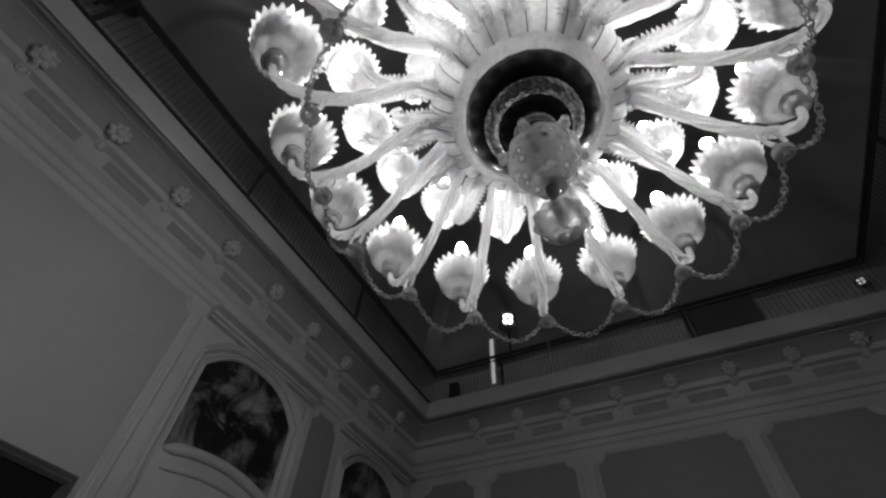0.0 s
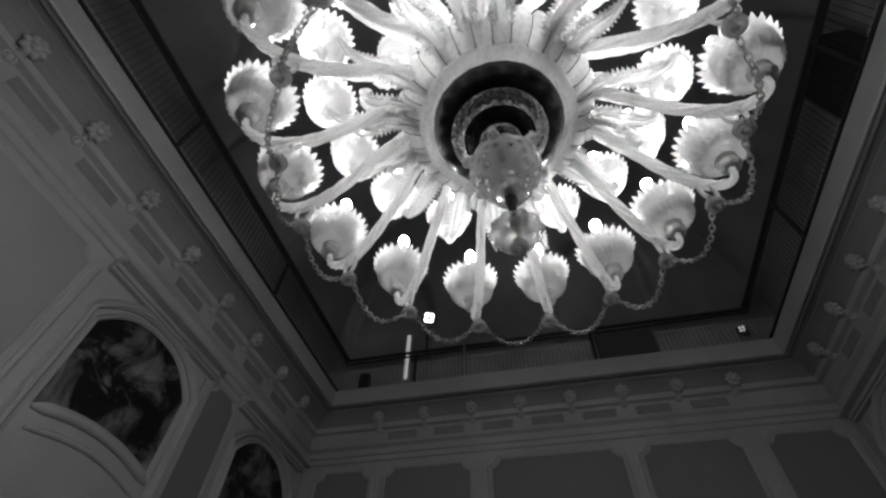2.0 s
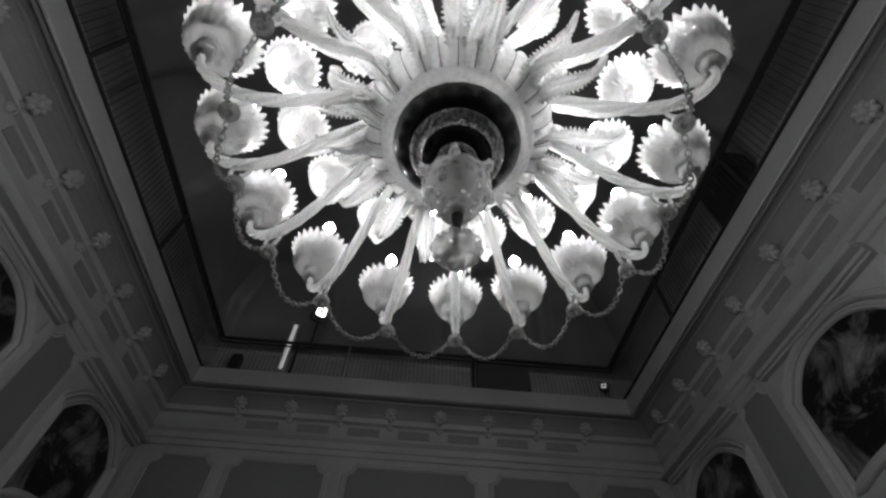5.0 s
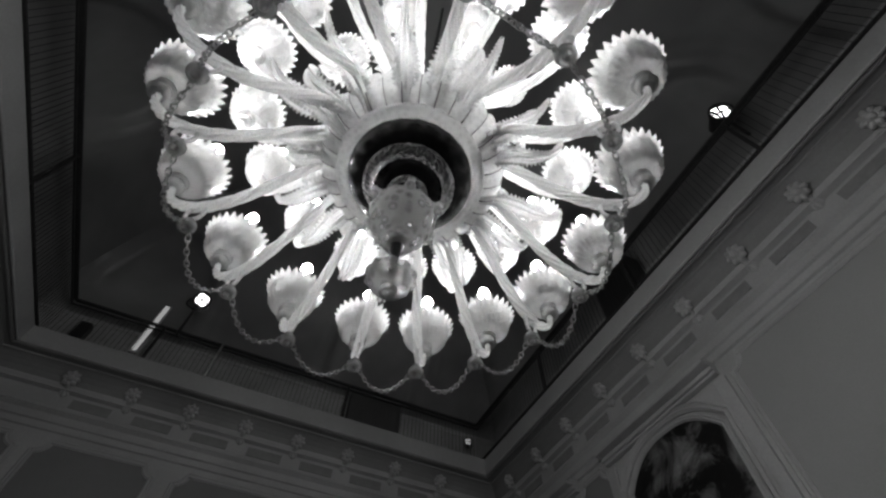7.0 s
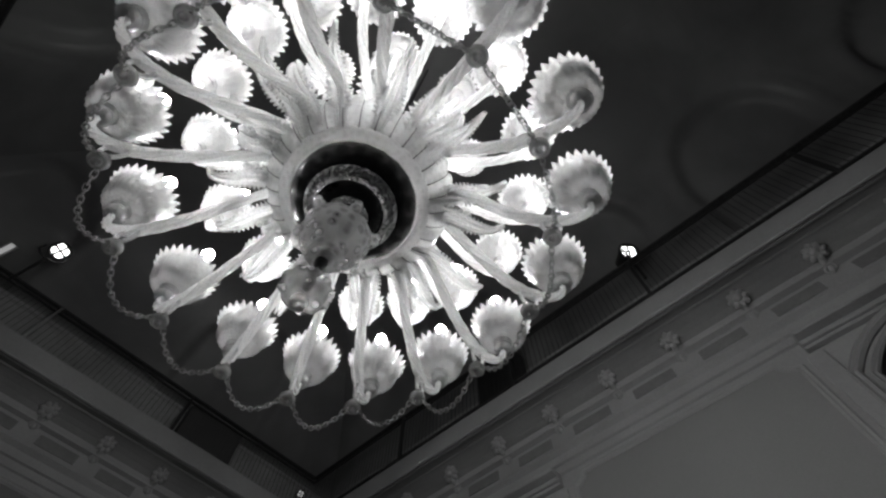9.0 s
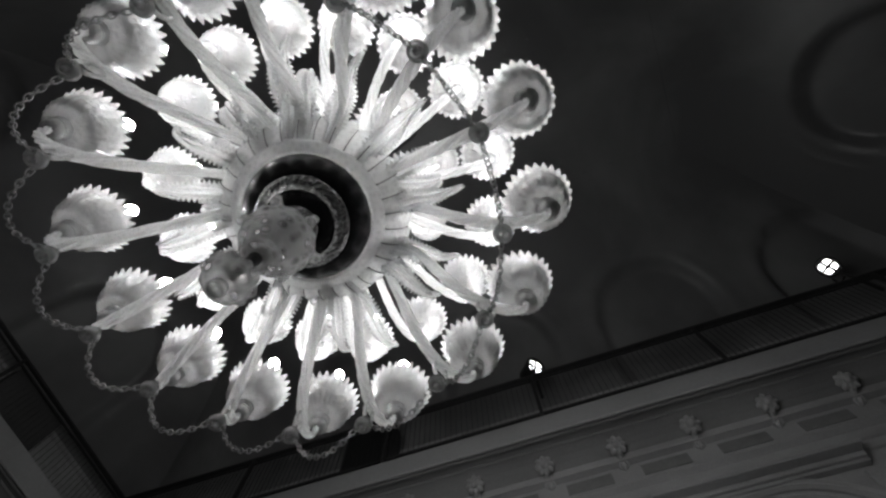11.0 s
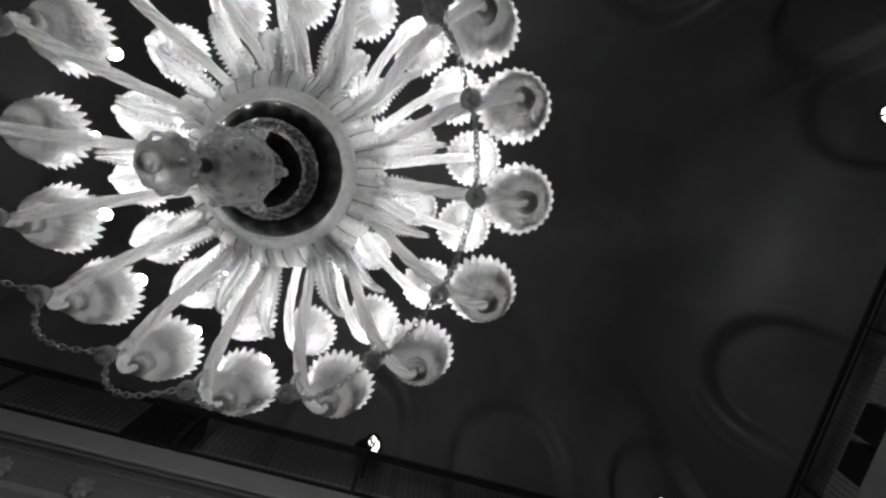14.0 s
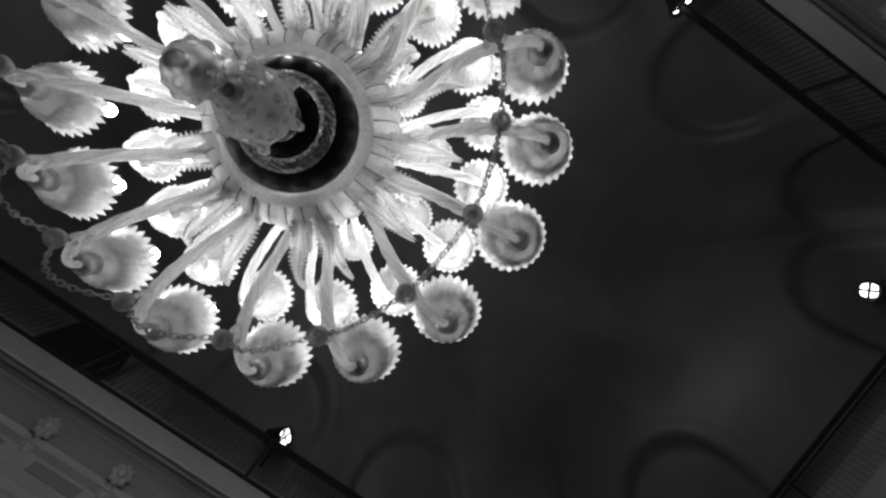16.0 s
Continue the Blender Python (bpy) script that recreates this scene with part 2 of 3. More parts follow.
def ceiling():
    bm = bmesh.new()
    prof = [(0.0, 6.4)] + [cove_point(i / 40) for i in range(41)]
    lens = [0.0]
    for p, q in zip(prof, prof[1:]):
        lens.append(lens[-1] + math.hypot(q[0] - p[0], q[1] - p[1]))
    last = []
    for side, n in (("e", 200), ("n", 130), ("w", 200), ("s", 130)):
        rows = []
        for i, (o, z) in enumerate(prof):
            p0, p1 = prof[max(i - 1, 0)], prof[min(i + 1, len(prof) - 1)]
            tx, tz = p1[0] - p0[0], p1[1] - p0[1]
            L = math.hypot(tx, tz)
            no, nz = tz / L, -tx / L          # towards the room
            lo, hi = ((WS + o, WN - o) if side in "ew" else (-WX + o, WX - o))
            row = []
            for k in range(n + 1):
                c = lo + (hi - lo) * k / n
                d = recess(c, lens[i] + 0.15, ARCH_E if side in "ew" else ARCH_N) * min(1, 8 * (hi - c) / 2, 8 * (c - lo) / 2)
                oo, zz = o + d * no, z + d * nz
                row.append(bm.verts.new({"e": (WX - oo, c, zz), "w": (-WX + oo, c, zz), "n": (c, WN - oo, zz), "s": (c, WS + oo, zz)}[side]))
            rows.append(row)
        for p, q in zip(rows, rows[1:]):
            for k in range(n):
                bm.faces.new((p[k], p[k + 1], q[k + 1], q[k]))
        last.append(rows[-1])
    x, yn, ys = WX - COVE_R, WN - COVE_R, WS + COVE_R
    bm.faces.new([bm.verts.new(p) for p in ((x, yn, TOP + 0.004), (-x, yn, TOP + 0.004), (-x, ys, TOP + 0.004), (x, ys, TOP + 0.004))])
    return bm


structure(link("gallery_wall", ring([(-0.004, 5.69), (-0.004, 6.0), (-0.004, 6.38), (0.03, 6.4), (0.03, 6.44), (0.0, 6.45)]), GALLERY), "plaster wall behind the gallery railing, coloured lighter for bounce light", "wall")
structure(link("ceiling", ceiling(), FRESCO, smooth=True), "dim frescoed coved ceiling with arched recesses", "ceiling")


# ---- wall panelling ----
def wall_pose(side, c, z, out=0.0):
    """A pose on a wall: local x runs along it, local y up, local z into the room."""
    x, y, turn = {"e": (WX - out, c, -90), "w": (-WX + out, c, 90), "n": (c, WN - out, 0), "s": (c, WS + out, 180)}[side]
    return Matrix.Translation((x, y, z)) @ Euler((radians(90), 0, radians(turn))).to_matrix().to_4x4()


def outline_notched(w, h, r=0.13):
    """A panel with scooped corners, its top middle at the origin."""
    pts = []
    for cx, cy, a0 in ((w / 2, 0, 180), (w / 2, -h, 90), (-w / 2, -h, 0), (-w / 2, 0, 270)):
        sweep = [k / 6 for k in range(7)]
        for u in sweep:
            a = radians(a0 + 90 * u)
            pts.append((cx + r * math.cos(a), cy + r * math.sin(a)))
    return pts


def outline_arch(w, h, rise, sag):
    """An arched field with a hollow foot, its top middle at the origin."""
    top = [(w / 2 * math.sin(radians(a)), -rise * abs(math.sin(radians(a))) ** 2.6) for a in range(90, -91, -9)]
    foot = [(-w / 2 + w * k / 12, -h + sag * math.sin(math.pi * k / 12)) for k in range(13)]
    return top + foot


def plate(pts, depth):
    bm = bmesh.new()
    f = bm.faces.new([bm.verts.new((x, y, 0)) for x, y in pts])
    g = bmesh.ops.extrude_face_region(bm, geom=[f])
    bmesh.ops.translate(bm, vec=(0, 0, depth), verts=[v for v in g["geom"] if isinstance(v, bmesh.types.BMVert)])
    return bm


def band(pts, width, height, bm=None):
    """A rounded moulding along a closed outline."""
    bm = bm or bmesh.new()
    n = len(pts)
    rows = []
    for i in range(n):
        p, a, b = Vector(pts[i]), Vector(pts[i - 1]), Vector(pts[(i + 1) % n])
        t = (b - a).normalized()
        s = Vector((t.y, -t.x))
        rows.append([bm.verts.new((*(p + s * o), z)) for o, z in ((-width / 2, 0), (-width / 2, height * 0.5), (-width / 4, height), (0, height * 0.7), (width / 4, height), (width / 2, height * 0.5), (width / 2, 0))])
    for i in range(n):
        p, q = rows[i], rows[(i + 1) % n]
        for k in range(6):
            bm.faces.new((p[k], p[k + 1], q[k + 1], q[k]))
    return bm


def wall_panel(side, c, top, w, h, fill, label):
    t = empty("wall_panel", wall_pose(side, c, top))
    pts = outline_notched(w, h)
    part("field", plate(pts, 0.006), fill, t)
    part("moulding", band(pts, 0.07, 0.03), STUCCO, t)
    return tagged(t, label, "wall panel", "wall panels")


def overdoor(side, c):
    t = empty("overdoor", wall_pose(side, c, 4.53))
    pts = outline_arch(1.36, 1.43, 0.33, 0.0)
    part("canvas", plate(pts, 0.008), PAINTING, t, "dark clouded oil painting")
    part("inner_frame", band(pts, 0.06, 0.045), STUCCO, t)
    part("outer_frame", band([(x * 1.14, y * 1.06 + 0.09 if y > -0.9 else -2.45) for x, y in pts], 0.09, 0.06), STUCCO, t)
    # curved cresting of the door below
    for z, r, o, w in ((-1.06, 0.05, 0.05, 0.66), (-1.22, 0.026, 0.05, 0.6)):
        bm = bmesh.new()
        tube(bm, [Vector((w * k / 20, z - 0.26 * (w * k / 20) ** 2, o)) for k in range(-20, 21)], lambda u: r * min(1.0, 0.4 + 8 * min(u, 1 - u)), 12)
        part("cresting", bm, STUCCO, t, "", True)
    bm = plate([(-0.7, -2.4), (0.7, -2.4)] + [(0.07 * k, -1.05 - 0.26 * (0.07 * k) ** 2) for k in range(10, -11, -1)], 0.045)
    part("door_head", bm, STUCCO, t)
    # pelmet beam over the arch
    bm = bmesh.new()
    for z0, z1, o in ((0.20, 0.235, 0.14), (0.165, 0.2, 0.2), (0.12, 0.165, 0.10), (0.09, 0.12, 0.07)):
        add_box(bm, -0.89, 0.89, z0, z1, 0, o, bevel=0.008)
    part("pelmet", bm, STUCCO, t)
    # plain jambs at both sides
    for s in (-1, 1):
        bm = box(s * 0.79, s * 0.93, -2.6, 0.05, 0, 0.035, bevel=0.008)
        part("jamb", bm, STUCCO, t)
    return tagged(t, "arched dark painting in white stucco overdoor frame", "overdoor", "overdoors")


for side in "ew":
    wall_panel(side, 0.1, 4.68, 2.28, 3.1, PALE, "wide pale panel with scooped corners in the stucco wall")
    for c in (2.25, -2.05):
        overdoor(side, c)
    for c in (3.46, -3.26):
        wall_panel(side, c, 4.66, 0.62, 3.2, PANEL, "narrow grey panel with scooped corners in the stucco wall")
    for c in (4.62, -4.42):
        overdoor(side, c)
for c, w in ((-3.04, 0.88), (-1.765, 1.3), (0.03, 1.8), (1.76, 1.26), (3.11, 0.96)):
    for side in "ns":
        wall_panel(side, c, 4.65, w, 3.2, PANEL, "grey panel with scooped corners in the end wall")

# dark framed mirror low on the west wall
t = empty("wall_mirror", wall_pose("w", -0.1, 2.9, 0.035))
bm = plate([(-1.16, -1.9), (1.16, -1.9), (1.16, -0.06), (-1.16, -0.06)], 0.01)
part("glass", bm, DARKGLASS, t)
part("frame", band([(-1.2, -1.95), (1.2, -1.95), (1.2, -0.02), (-1.2, -0.02)], 0.1, 0.06), DULL, t)
tagged(t, "large dark glass in a plain dark frame", "mirror")


# ---- cornice ornaments ----
def rosette_meshes():
    bm = bmesh.new()
    for k in range(8):
        a = 2 * math.pi * k / 8
        m = Matrix.Rotation(a, 4, "Z") @ Matrix.Translation((0.055, 0, 0.03)) @ Matrix.Diagonal((0.05, 0.034, 0.04, 1))
        bmesh.ops.create_icosphere(bm, subdivisions=2, radius=1, matrix=m)
    bmesh.ops.create_icosphere(bm, subdivisions=2, radius=0.045, matrix=Matrix.Translation((0, 0, 0.06)))
    c = bmesh.new()
    tube(c, smooth_path([(0, 0.0, 0.0), (0, -0.05, 0.012), (0, -0.1, -0.02), (0, -0.15, -0.04), (0, -0.19, -0.035), (0, -0.21, -0.06)], 16), lambda u: 0.036 - 0.012 * u, 8)
    for s in (-1, 1):
        tube(c, smooth_path([(0, -0.13, -0.035), (s * 0.03, -0.15, -0.02), (s * 0.045, -0.18, -0.03), (s * 0.025, -0.2, -0.04), (s * 0.012, -0.18, -0.03)], 14), 0.013, 6)
    return bm, c


first = None
STEP = {"e": (1.19, 0.753, -9, 6), "w": (1.1, 0.737, -9, 6), "n": (0.385, 0.728, -4, 4), "s": (0.385, 0.728, -4, 4)}      # start, spacing and range along each wall
spots = [(side, c + d * k) for side, (c, d, lo, hi) in STEP.items() for k in range(lo, hi)]
for side, c in spots:
    m = wall_pose(side, c, 5.335, 0.205) @ Euler((radians(25), 0, 0)).to_matrix().to_4x4()
    if first is None:
        a, b = rosette_meshes()
        first = empty("cornice_rosette", m)
        part("flower", a, STUCCO, first, "", True)
        part("console", b, STUCCO, first, "", True)
        tagged(first, "white stucco flower on a scrolled console", "rosette", "cornice rosettes")
    else:
        copy_thing(first, m)
# proud dark plates take the place of shaded frieze recesses
first = None
for side, c in [(side, c + d * (k + 0.5)) for side, (c, d, lo, hi) in STEP.items() for k in range(lo, hi - 1)]:
    m = wall_pose(side, c, 5.1, 0.072)
    if first is None:
        bm = box(-0.23, 0.23, -0.06, 0.06, 0, 0.012, bevel=0.004)
        first = link("frieze_panel", bm, INSET)
        first.matrix_basis = m
        tagged(first, "dark oblong plate standing in for a shaded frieze recess", "frieze panel", "frieze panels")
    else:
        copy_thing(first, m)


# ---- gallery railing ----
RAIL = 6.52
SET = {"e": OUT - 0.05, "w": OUT - 0.05, "n": 0.22, "s": 0.35}      # how far each railing stands off its wall
BAR = None


def railing(side, lo, hi, posts):
    global BAR
    o = SET[side]
    t = empty("gallery_railing", {"e": pose(WX - o, 0, LEDGE, 0, 0, 90), "w": pose(-WX + o, 0, LEDGE, 0, 0, 90), "n": pose(0, WN - o, LEDGE), "s": pose(0, WS + o, LEDGE)}[side])
    h = RAIL - LEDGE
    part("top_rail", box(lo, hi, -0.03, 0.03, h - 0.03, h, bevel=0.006), IRON, t)
    part("middle_rail", box(lo, hi, -0.012, 0.012, h - 0.105, h - 0.085), IRON, t)
    part("bottom_rail", box(lo, hi, -0.015, 0.015, 0.07, 0.095), IRON, t)
    for p in posts:
        part("post", box(p - 0.02, p + 0.02, -0.02, 0.02, 0, h, bevel=0.004), IRON, t)
    n = int((hi - lo) / 0.066)
    for k in range(n + 1):
        m = pose(lo + (hi - lo) * k / n, 0, 0)
        if BAR is None:
            BAR = part("baluster", box(-0.0026, 0.0026, -0.0026, 0.0026, 0.08, h - 0.09), IRON, t)
            BAR.matrix_basis = m
        else:
            again(BAR, t, m)
    return tagged(t, "thin black iron railing along the gallery ledge", "railing", "gallery railings")


railing("e", WS + SET["s"], WN - SET["n"], (-4.6, -2.5, -0.46, 1.45, 3.4))
railing("w", WS + SET["s"], WN - SET["n"], (-4.6, -2.9, -1.2, 0.8, 3.0))
railing("n", -WX + SET["w"], WX - SET["e"], (-2.0, 0.9))
railing("s", -WX + SET["w"], WX - SET["e"], (-2.3, 0.2, 2.2))


# ---- spotlights and other things on the gallery ----
def spotlight(x, y, z, foot, aim, face, label, k=1.75):
    t = empty("spotlight", pose(x, y, z) @ Matrix.Scale(k, 4))
    d = Vector(aim).normalized()
    q = d.to_track_quat("Z", "Y").to_matrix().to_4x4()
    bm = bmesh.new()
    rows = lathe(bm, [(0.045, -0.12), (0.06, -0.1), (0.065, 0.0), (0.075, 0.03), (0.075, 0.05), (0.066, 0.05), (0.06, 0.035)], 20, None, q)
    cap(bm, rows[0])
    part("housing", bm, BLACK, t, "", True)
    for k in range(4):
        bm = bmesh.new()
        pts = [(0.008, 0.008), (0.05, 0.008), (0.044, 0.036), (0.036, 0.044), (0.008, 0.05)]
        bm.faces.new([bm.verts.new(q @ Matrix.Rotation(k * math.pi / 2, 4, "Z") @ Vector((px, py, 0.036))) for px, py in pts])
        part("lens", bm, face, t, "lit white lens segment")
    bm = bmesh.new()
    tube(bm, smooth_path([(0.085, 0, -0.03), (0.085, 0, -0.1), (0, 0, -0.14), (-0.085, 0, -0.1), (-0.085, 0, -0.03)], 16), 0.008, 6)
    part("yoke", bm, BLACK, t)
    bm = bmesh.new()
    tube(bm, [Vector((0, 0, -0.13)), Vector((0, 0, (foot - z) / 2 / k)), Vector((0, 0, (foot - z) / k))], 0.012, 8)
    part("pole", bm, BLACK, t)
    return tagged(t, label, "spotlight", "gallery spotlights")


spotlight(3.29, -0.52, 6.73, LEDGE, (-0.6, -0.55, -0.3), SPOTFACE, "black barrel spotlight, lit, on the gallery railing")
spotlight(3.29, -4.49, 6.99, LEDGE, (-0.6, 0.5, -0.6), SPOTFACE, "black spotlight, lit, on a pole by the railing")
spotlight(-1.755, 5.22, 7.07, LEDGE, (0.3, -0.6, -0.6), SPOTFACE, "black spotlight, lit, on a tall pole")
spotlight(-3.29, -1.31, 6.52, LEDGE, (0.5, -0.7, -0.3), SPOTFACE, "black barrel spotlight, lit, on the gallery railing")
spotlight(-2.33, -5.5, 7.12, LEDGE, (0.4, 0.6, -0.6), SPOTFACE, "black spotlight, lit, on the end railing")
spotlight(2.94, 5.2, 5.97, LEDGE, (-0.2, -0.7, -0.6), DIMFACE, "small dim lamp behind the end railing", 0.8)


def gallery_box(name, x0, x1, y0, y1, z0, z1, label, skin=None):
    t = empty(name, pose((x0 + x1) / 2, (y0 + y1) / 2, z0))
    w, d, h = (x1 - x0) / 2, (y1 - y0) / 2, z1 - z0
    part("body", box(-w, w, -d, d, 0, h, bevel=0.015), skin or BLACK, t)
    part("front", box(-w + 0.04, w - 0.04, -d + 0.04, d - 0.04, h, h + 0.012, bevel=0.004), skin or BLACK, t)
    return tagged(t, label, "loudspeaker")


gallery_box("loudspeaker", 3.34, 3.66, 1.45, 2.07, LEDGE, 6.66, "tall dark loudspeaker box behind the railing")
# plain dark box added to fill the darker stretch behind the end railing
gallery_box("loudspeaker", 0.98, 1.85, 5.47, 5.63, LEDGE, 6.45, "wide plain dark box behind the railing", DULL)
gallery_box("loudspeaker", -2.88, -2.73, 5.24, 5.38, LEDGE, 6.06, "small black loudspeaker on the ledge")
t = empty("strip_light", pose(-2.22, WN - 0.03, 6.08))
part("backing", box(-0.06, 0.06, -0.012, 0.02, 0, 1.0, bevel=0.006), STEEL, t)
part("diffuser", box(-0.032, 0.032, -0.04, -0.012, 0.03, 0.97, bevel=0.01), STRIP, t, "dimly lit white diffuser")
tagged(t, "upright dim strip light on the gallery wall", "strip light")
# thin pale post standing behind the end railing
t = empty("gallery_pole", pose(-1.14, WN - 0.3, LEDGE))
bm = bmesh.new()
tube(bm, [Vector((0, 0, 0)), Vector((0, 0, 0.4)), Vector((0, 0, 0.75))], 0.015, 8)
part("pipe", bm, STEEL, t, "", True)
tagged(t, "thin pale metal pole behind the railing", "pole")
for k in range(2):
    t = empty("ledge_hatch", pose(1.155 + 0.465 * k, WS + 0.17, LEDGE))
    part("frame", band([(-0.18, -0.12), (0.18, -0.12), (0.18, 0.13), (-0.18, 0.13)], 0.06, 0.46), BLACK, t)
    part("pane", box(-0.15, 0.15, -0.09, 0.06, 0.36, 0.38, bevel=0.004), STEEL, t, "grey metal flap")
    part("slit", box(-0.13, 0.13, 0.085, 0.095, 0.4, 0.412), DIMFACE, t, "thin lit slit")
    tagged(t, "small black framed hatch with a lit slit", "hatch", "ledge hatches")


# ---- the chandelier ----
lustre = empty("chandelier", pose(0.015, 0.003, 2.25))
Z0 = 2.25


def zz(pts):
    """Profile of the middle body, widened and raised to fit the camera's view."""
    return [(r * 1.09, z + 0.048 - Z0) for r, z in pts]


def cup_mesh(rim, height, teeth):
    bm = bmesh.new()
    prof = [(0.012, 0), (0.042, 0.004), (0.072, 0.02), (0.092, 0.047), (0.101, 0.08), (0.105, 0.108), (0.107, 0.124), (0.117, 0.139), (0.125, 0.146)]
    k = rim / 0.116
    prof = [(r * k, z * height / 0.146) for r, z in prof]

    def wob(a, i):
        rib = 1 + 0.018 * math.cos(teeth * a + 1.1 * i) + 0.014 * math.cos(teeth * a - 1.1 * i)
        if i >= 7:
            w = abs(((a * teeth / (2 * math.pi)) % 1) - 0.5) * 2
            s = (i - 6) / 2
            return rib + (0.5 - w) * 0.075 * s, (0.5 - w) * 0.02 * s
        return rib, 0.0
    lathe(bm, prof, teeth * 4, wob)
    # inner skin gives the cup its thickness
    lathe(bm, [(r * 0.95, z + 0.006) for r, z in prof[2:-2]], teeth * 2)
    rows = lathe(bm, [(0.012, -0.052), (0.026, -0.046), (0.034, -0.032), (0.03, -0.018), (0.02, -0.01), (0.03, -0.004), (0.034, 0.003), (0.02, 0.008)], 18)
    cap(bm, rows[0])
    for a in range(10):
        an = 2 * math.pi * a / 10
        bmesh.ops.create_icosphere(bm, subdivisions=1, radius=0.009, matrix=Matrix.Translation((rim * 0.8 * math.cos(an), rim * 0.8 * math.sin(an), height * 0.82)))
    return bm


def bulb_mesh():
    bm = bmesh.new()
    rows = lathe(bm, [(0.008, 0), (0.014, 0.012), (0.02, 0.026), (0.0235, 0.045), (0.021, 0.062), (0.014, 0.075), (0.003, 0.082)], 14)
    cap(bm, rows[0]), cap(bm, rows[-1])
    return bm


def sleeve_mesh(h):
    bm = bmesh.new()
    rows = lathe(bm, [(0.013, 0.0), (0.012, h * 0.6), (0.015, h * 0.62), (0.011, h * 0.7), (0.009, h)], 10)
    cap(bm, rows[-1])
    return bm


def arm_mesh(path, r):
    bm = bmesh.new()
    pts = smooth_path([(x, 0, z - Z0) for x, z in path], 110)
    tube(bm, pts, lambda u: r * (0.8 + 0.35 * math.sin(math.pi * u) - 0.1 * u) * (1 - 0.15 * max(0.0, (u - 0.72) / 0.28)), 36, 6, 80.0, 0.2)
    return bm


def leaf_mesh(path, width, teeth, fold):
    """A ribbed, serrated glass leaf along a path in the x-z plane."""
    bm = bmesh.new()
    n = teeth * 2
    pts = smooth_path([(x, 0, z - Z0) for x, z in path], n)
    rows = []
    for i, p in enumerate(pts):
        u = i / n
        t = (pts[min(i + 1, n)] - pts[max(i - 1, 0)]).normalized()
        up = Vector((0, 1, 0)).cross(t)
        w = width * (0.55 + 0.45 * math.sin(math.pi * min(1, u * 1.3))) * (1 - u ** 4 * 0.75)
        if i % 2 and u > 0.15:
            w *= 1.6
        row = []
        for k in range(-6, 7):
            v = k / 6
            rib = 0.0085 * math.cos(v * math.pi * 3)
            row.append(bm.verts.new(p + Vector((0, 1, 0)) * (w * v) + up * (fold * width * v * v + rib)))
        rows.append(row)
    for p, q in zip(rows, rows[1:]):
        for k in range(12):
            bm.faces.new((p[k], p[k + 1], q[k + 1], q[k]))
    bmesh.ops.solidify(bm, geom=bm.faces[:], thickness=0.006)
    return bm


# arm angles and tier shifts are fitted to the camera's view
OUTER = [-0.8, 20.6, 41.6, 62, 83, 106.3, 130.5, 154, 177, 197, 219.5, 239.7, 262.2, 287.3, 310.9, 334]
INNER = [9.2, 30, 50.8, 72, 94, 118, 143.5, 165.5, 187, 207, 228, 250, 274, 299, 323.5, 346.8]
TIER_SHIFT = {"outer": Matrix.Translation((-0.012, -0.016, 0)), "inner": Matrix.Translation((0.004, 0.018, 0))}


def rod_round(n, phase):
    if n == 16:
        tier = "inner" if phase else "outer"
        return [TIER_SHIFT[tier] @ Matrix.Rotation(radians(a), 4, "Z") for a in (INNER if phase else OUTER)]
    return [Matrix.Rotation(radians(phase + 360 * k / n), 4, "Z") for k in range(n)]


TIERS = [  # arms, phase, arm path, arm radius, cup r, cup z, rim, height, bulb z
    (16, 0, [(0.14, 3.13), (0.25, 3.07), (0.36, 2.94), (0.45, 2.8), (0.52, 2.72), (0.59, 2.69), (0.66, 2.71), (0.715, 2.765), (0.738, 2.835)], 0.0138, 0.741, 2.868, 0.106, 0.125, 3.1),
    (16, 0.01, [(0.13, 3.33), (0.27, 3.28), (0.38, 3.17), (0.49, 3.09), (0.58, 3.09), (0.64, 3.15), (0.651, 3.24)], 0.0128, 0.651, 3.235, 0.1, 0.12, 3.47),
    (8, 8, [(0.1, 3.76), (0.2, 3.7), (0.28, 3.6), (0.35, 3.57), (0.4, 3.61), (0.42, 3.7)], 0.012, 0.42, 3.71, 0.09, 0.13, 3.93),
]
ARMS = []
for n, phase, path, ar, cr, cz, rim, h, bz in TIERS:
    first = None
    for k, m in enumerate(rod_round(n, phase)):
        lean = pose(0, 0, 0, random.uniform(-2.5, 2.5), random.uniform(-2.5, 2.5), random.uniform(0, 18))
        qs = [Matrix.Translation((cr, 0, cz - Z0)) @ lean, Matrix.Translation((cr, 0, cz - Z0 + 0.02)), Matrix.Translation((cr, 0, bz - Z0))]
        if first is None:
            arm = part("arm", arm_mesh(path, ar), ROPE, lustre, "twisted clear glass arm", True)
            arm.matrix_basis = m
            first = [arm, part("cup", cup_mesh(rim, h, 26), MILK, arm, "milky glass cup with serrated rim", True), part("candle_sleeve", sleeve_mesh(bz - cz - 0.02), TUBE, arm, "white candle sleeve", True), part("bulb", bulb_mesh(), LAMP, arm, "lit frosted bulb", True)]
            for ob, q in zip(first[1:], qs):
                ob.matrix_basis = q
        else:
            arm = again(first[0], lustre, m)
            for ob, q in zip(first[1:], qs):
                again(ob, arm, q)
        ARMS.append(arm)

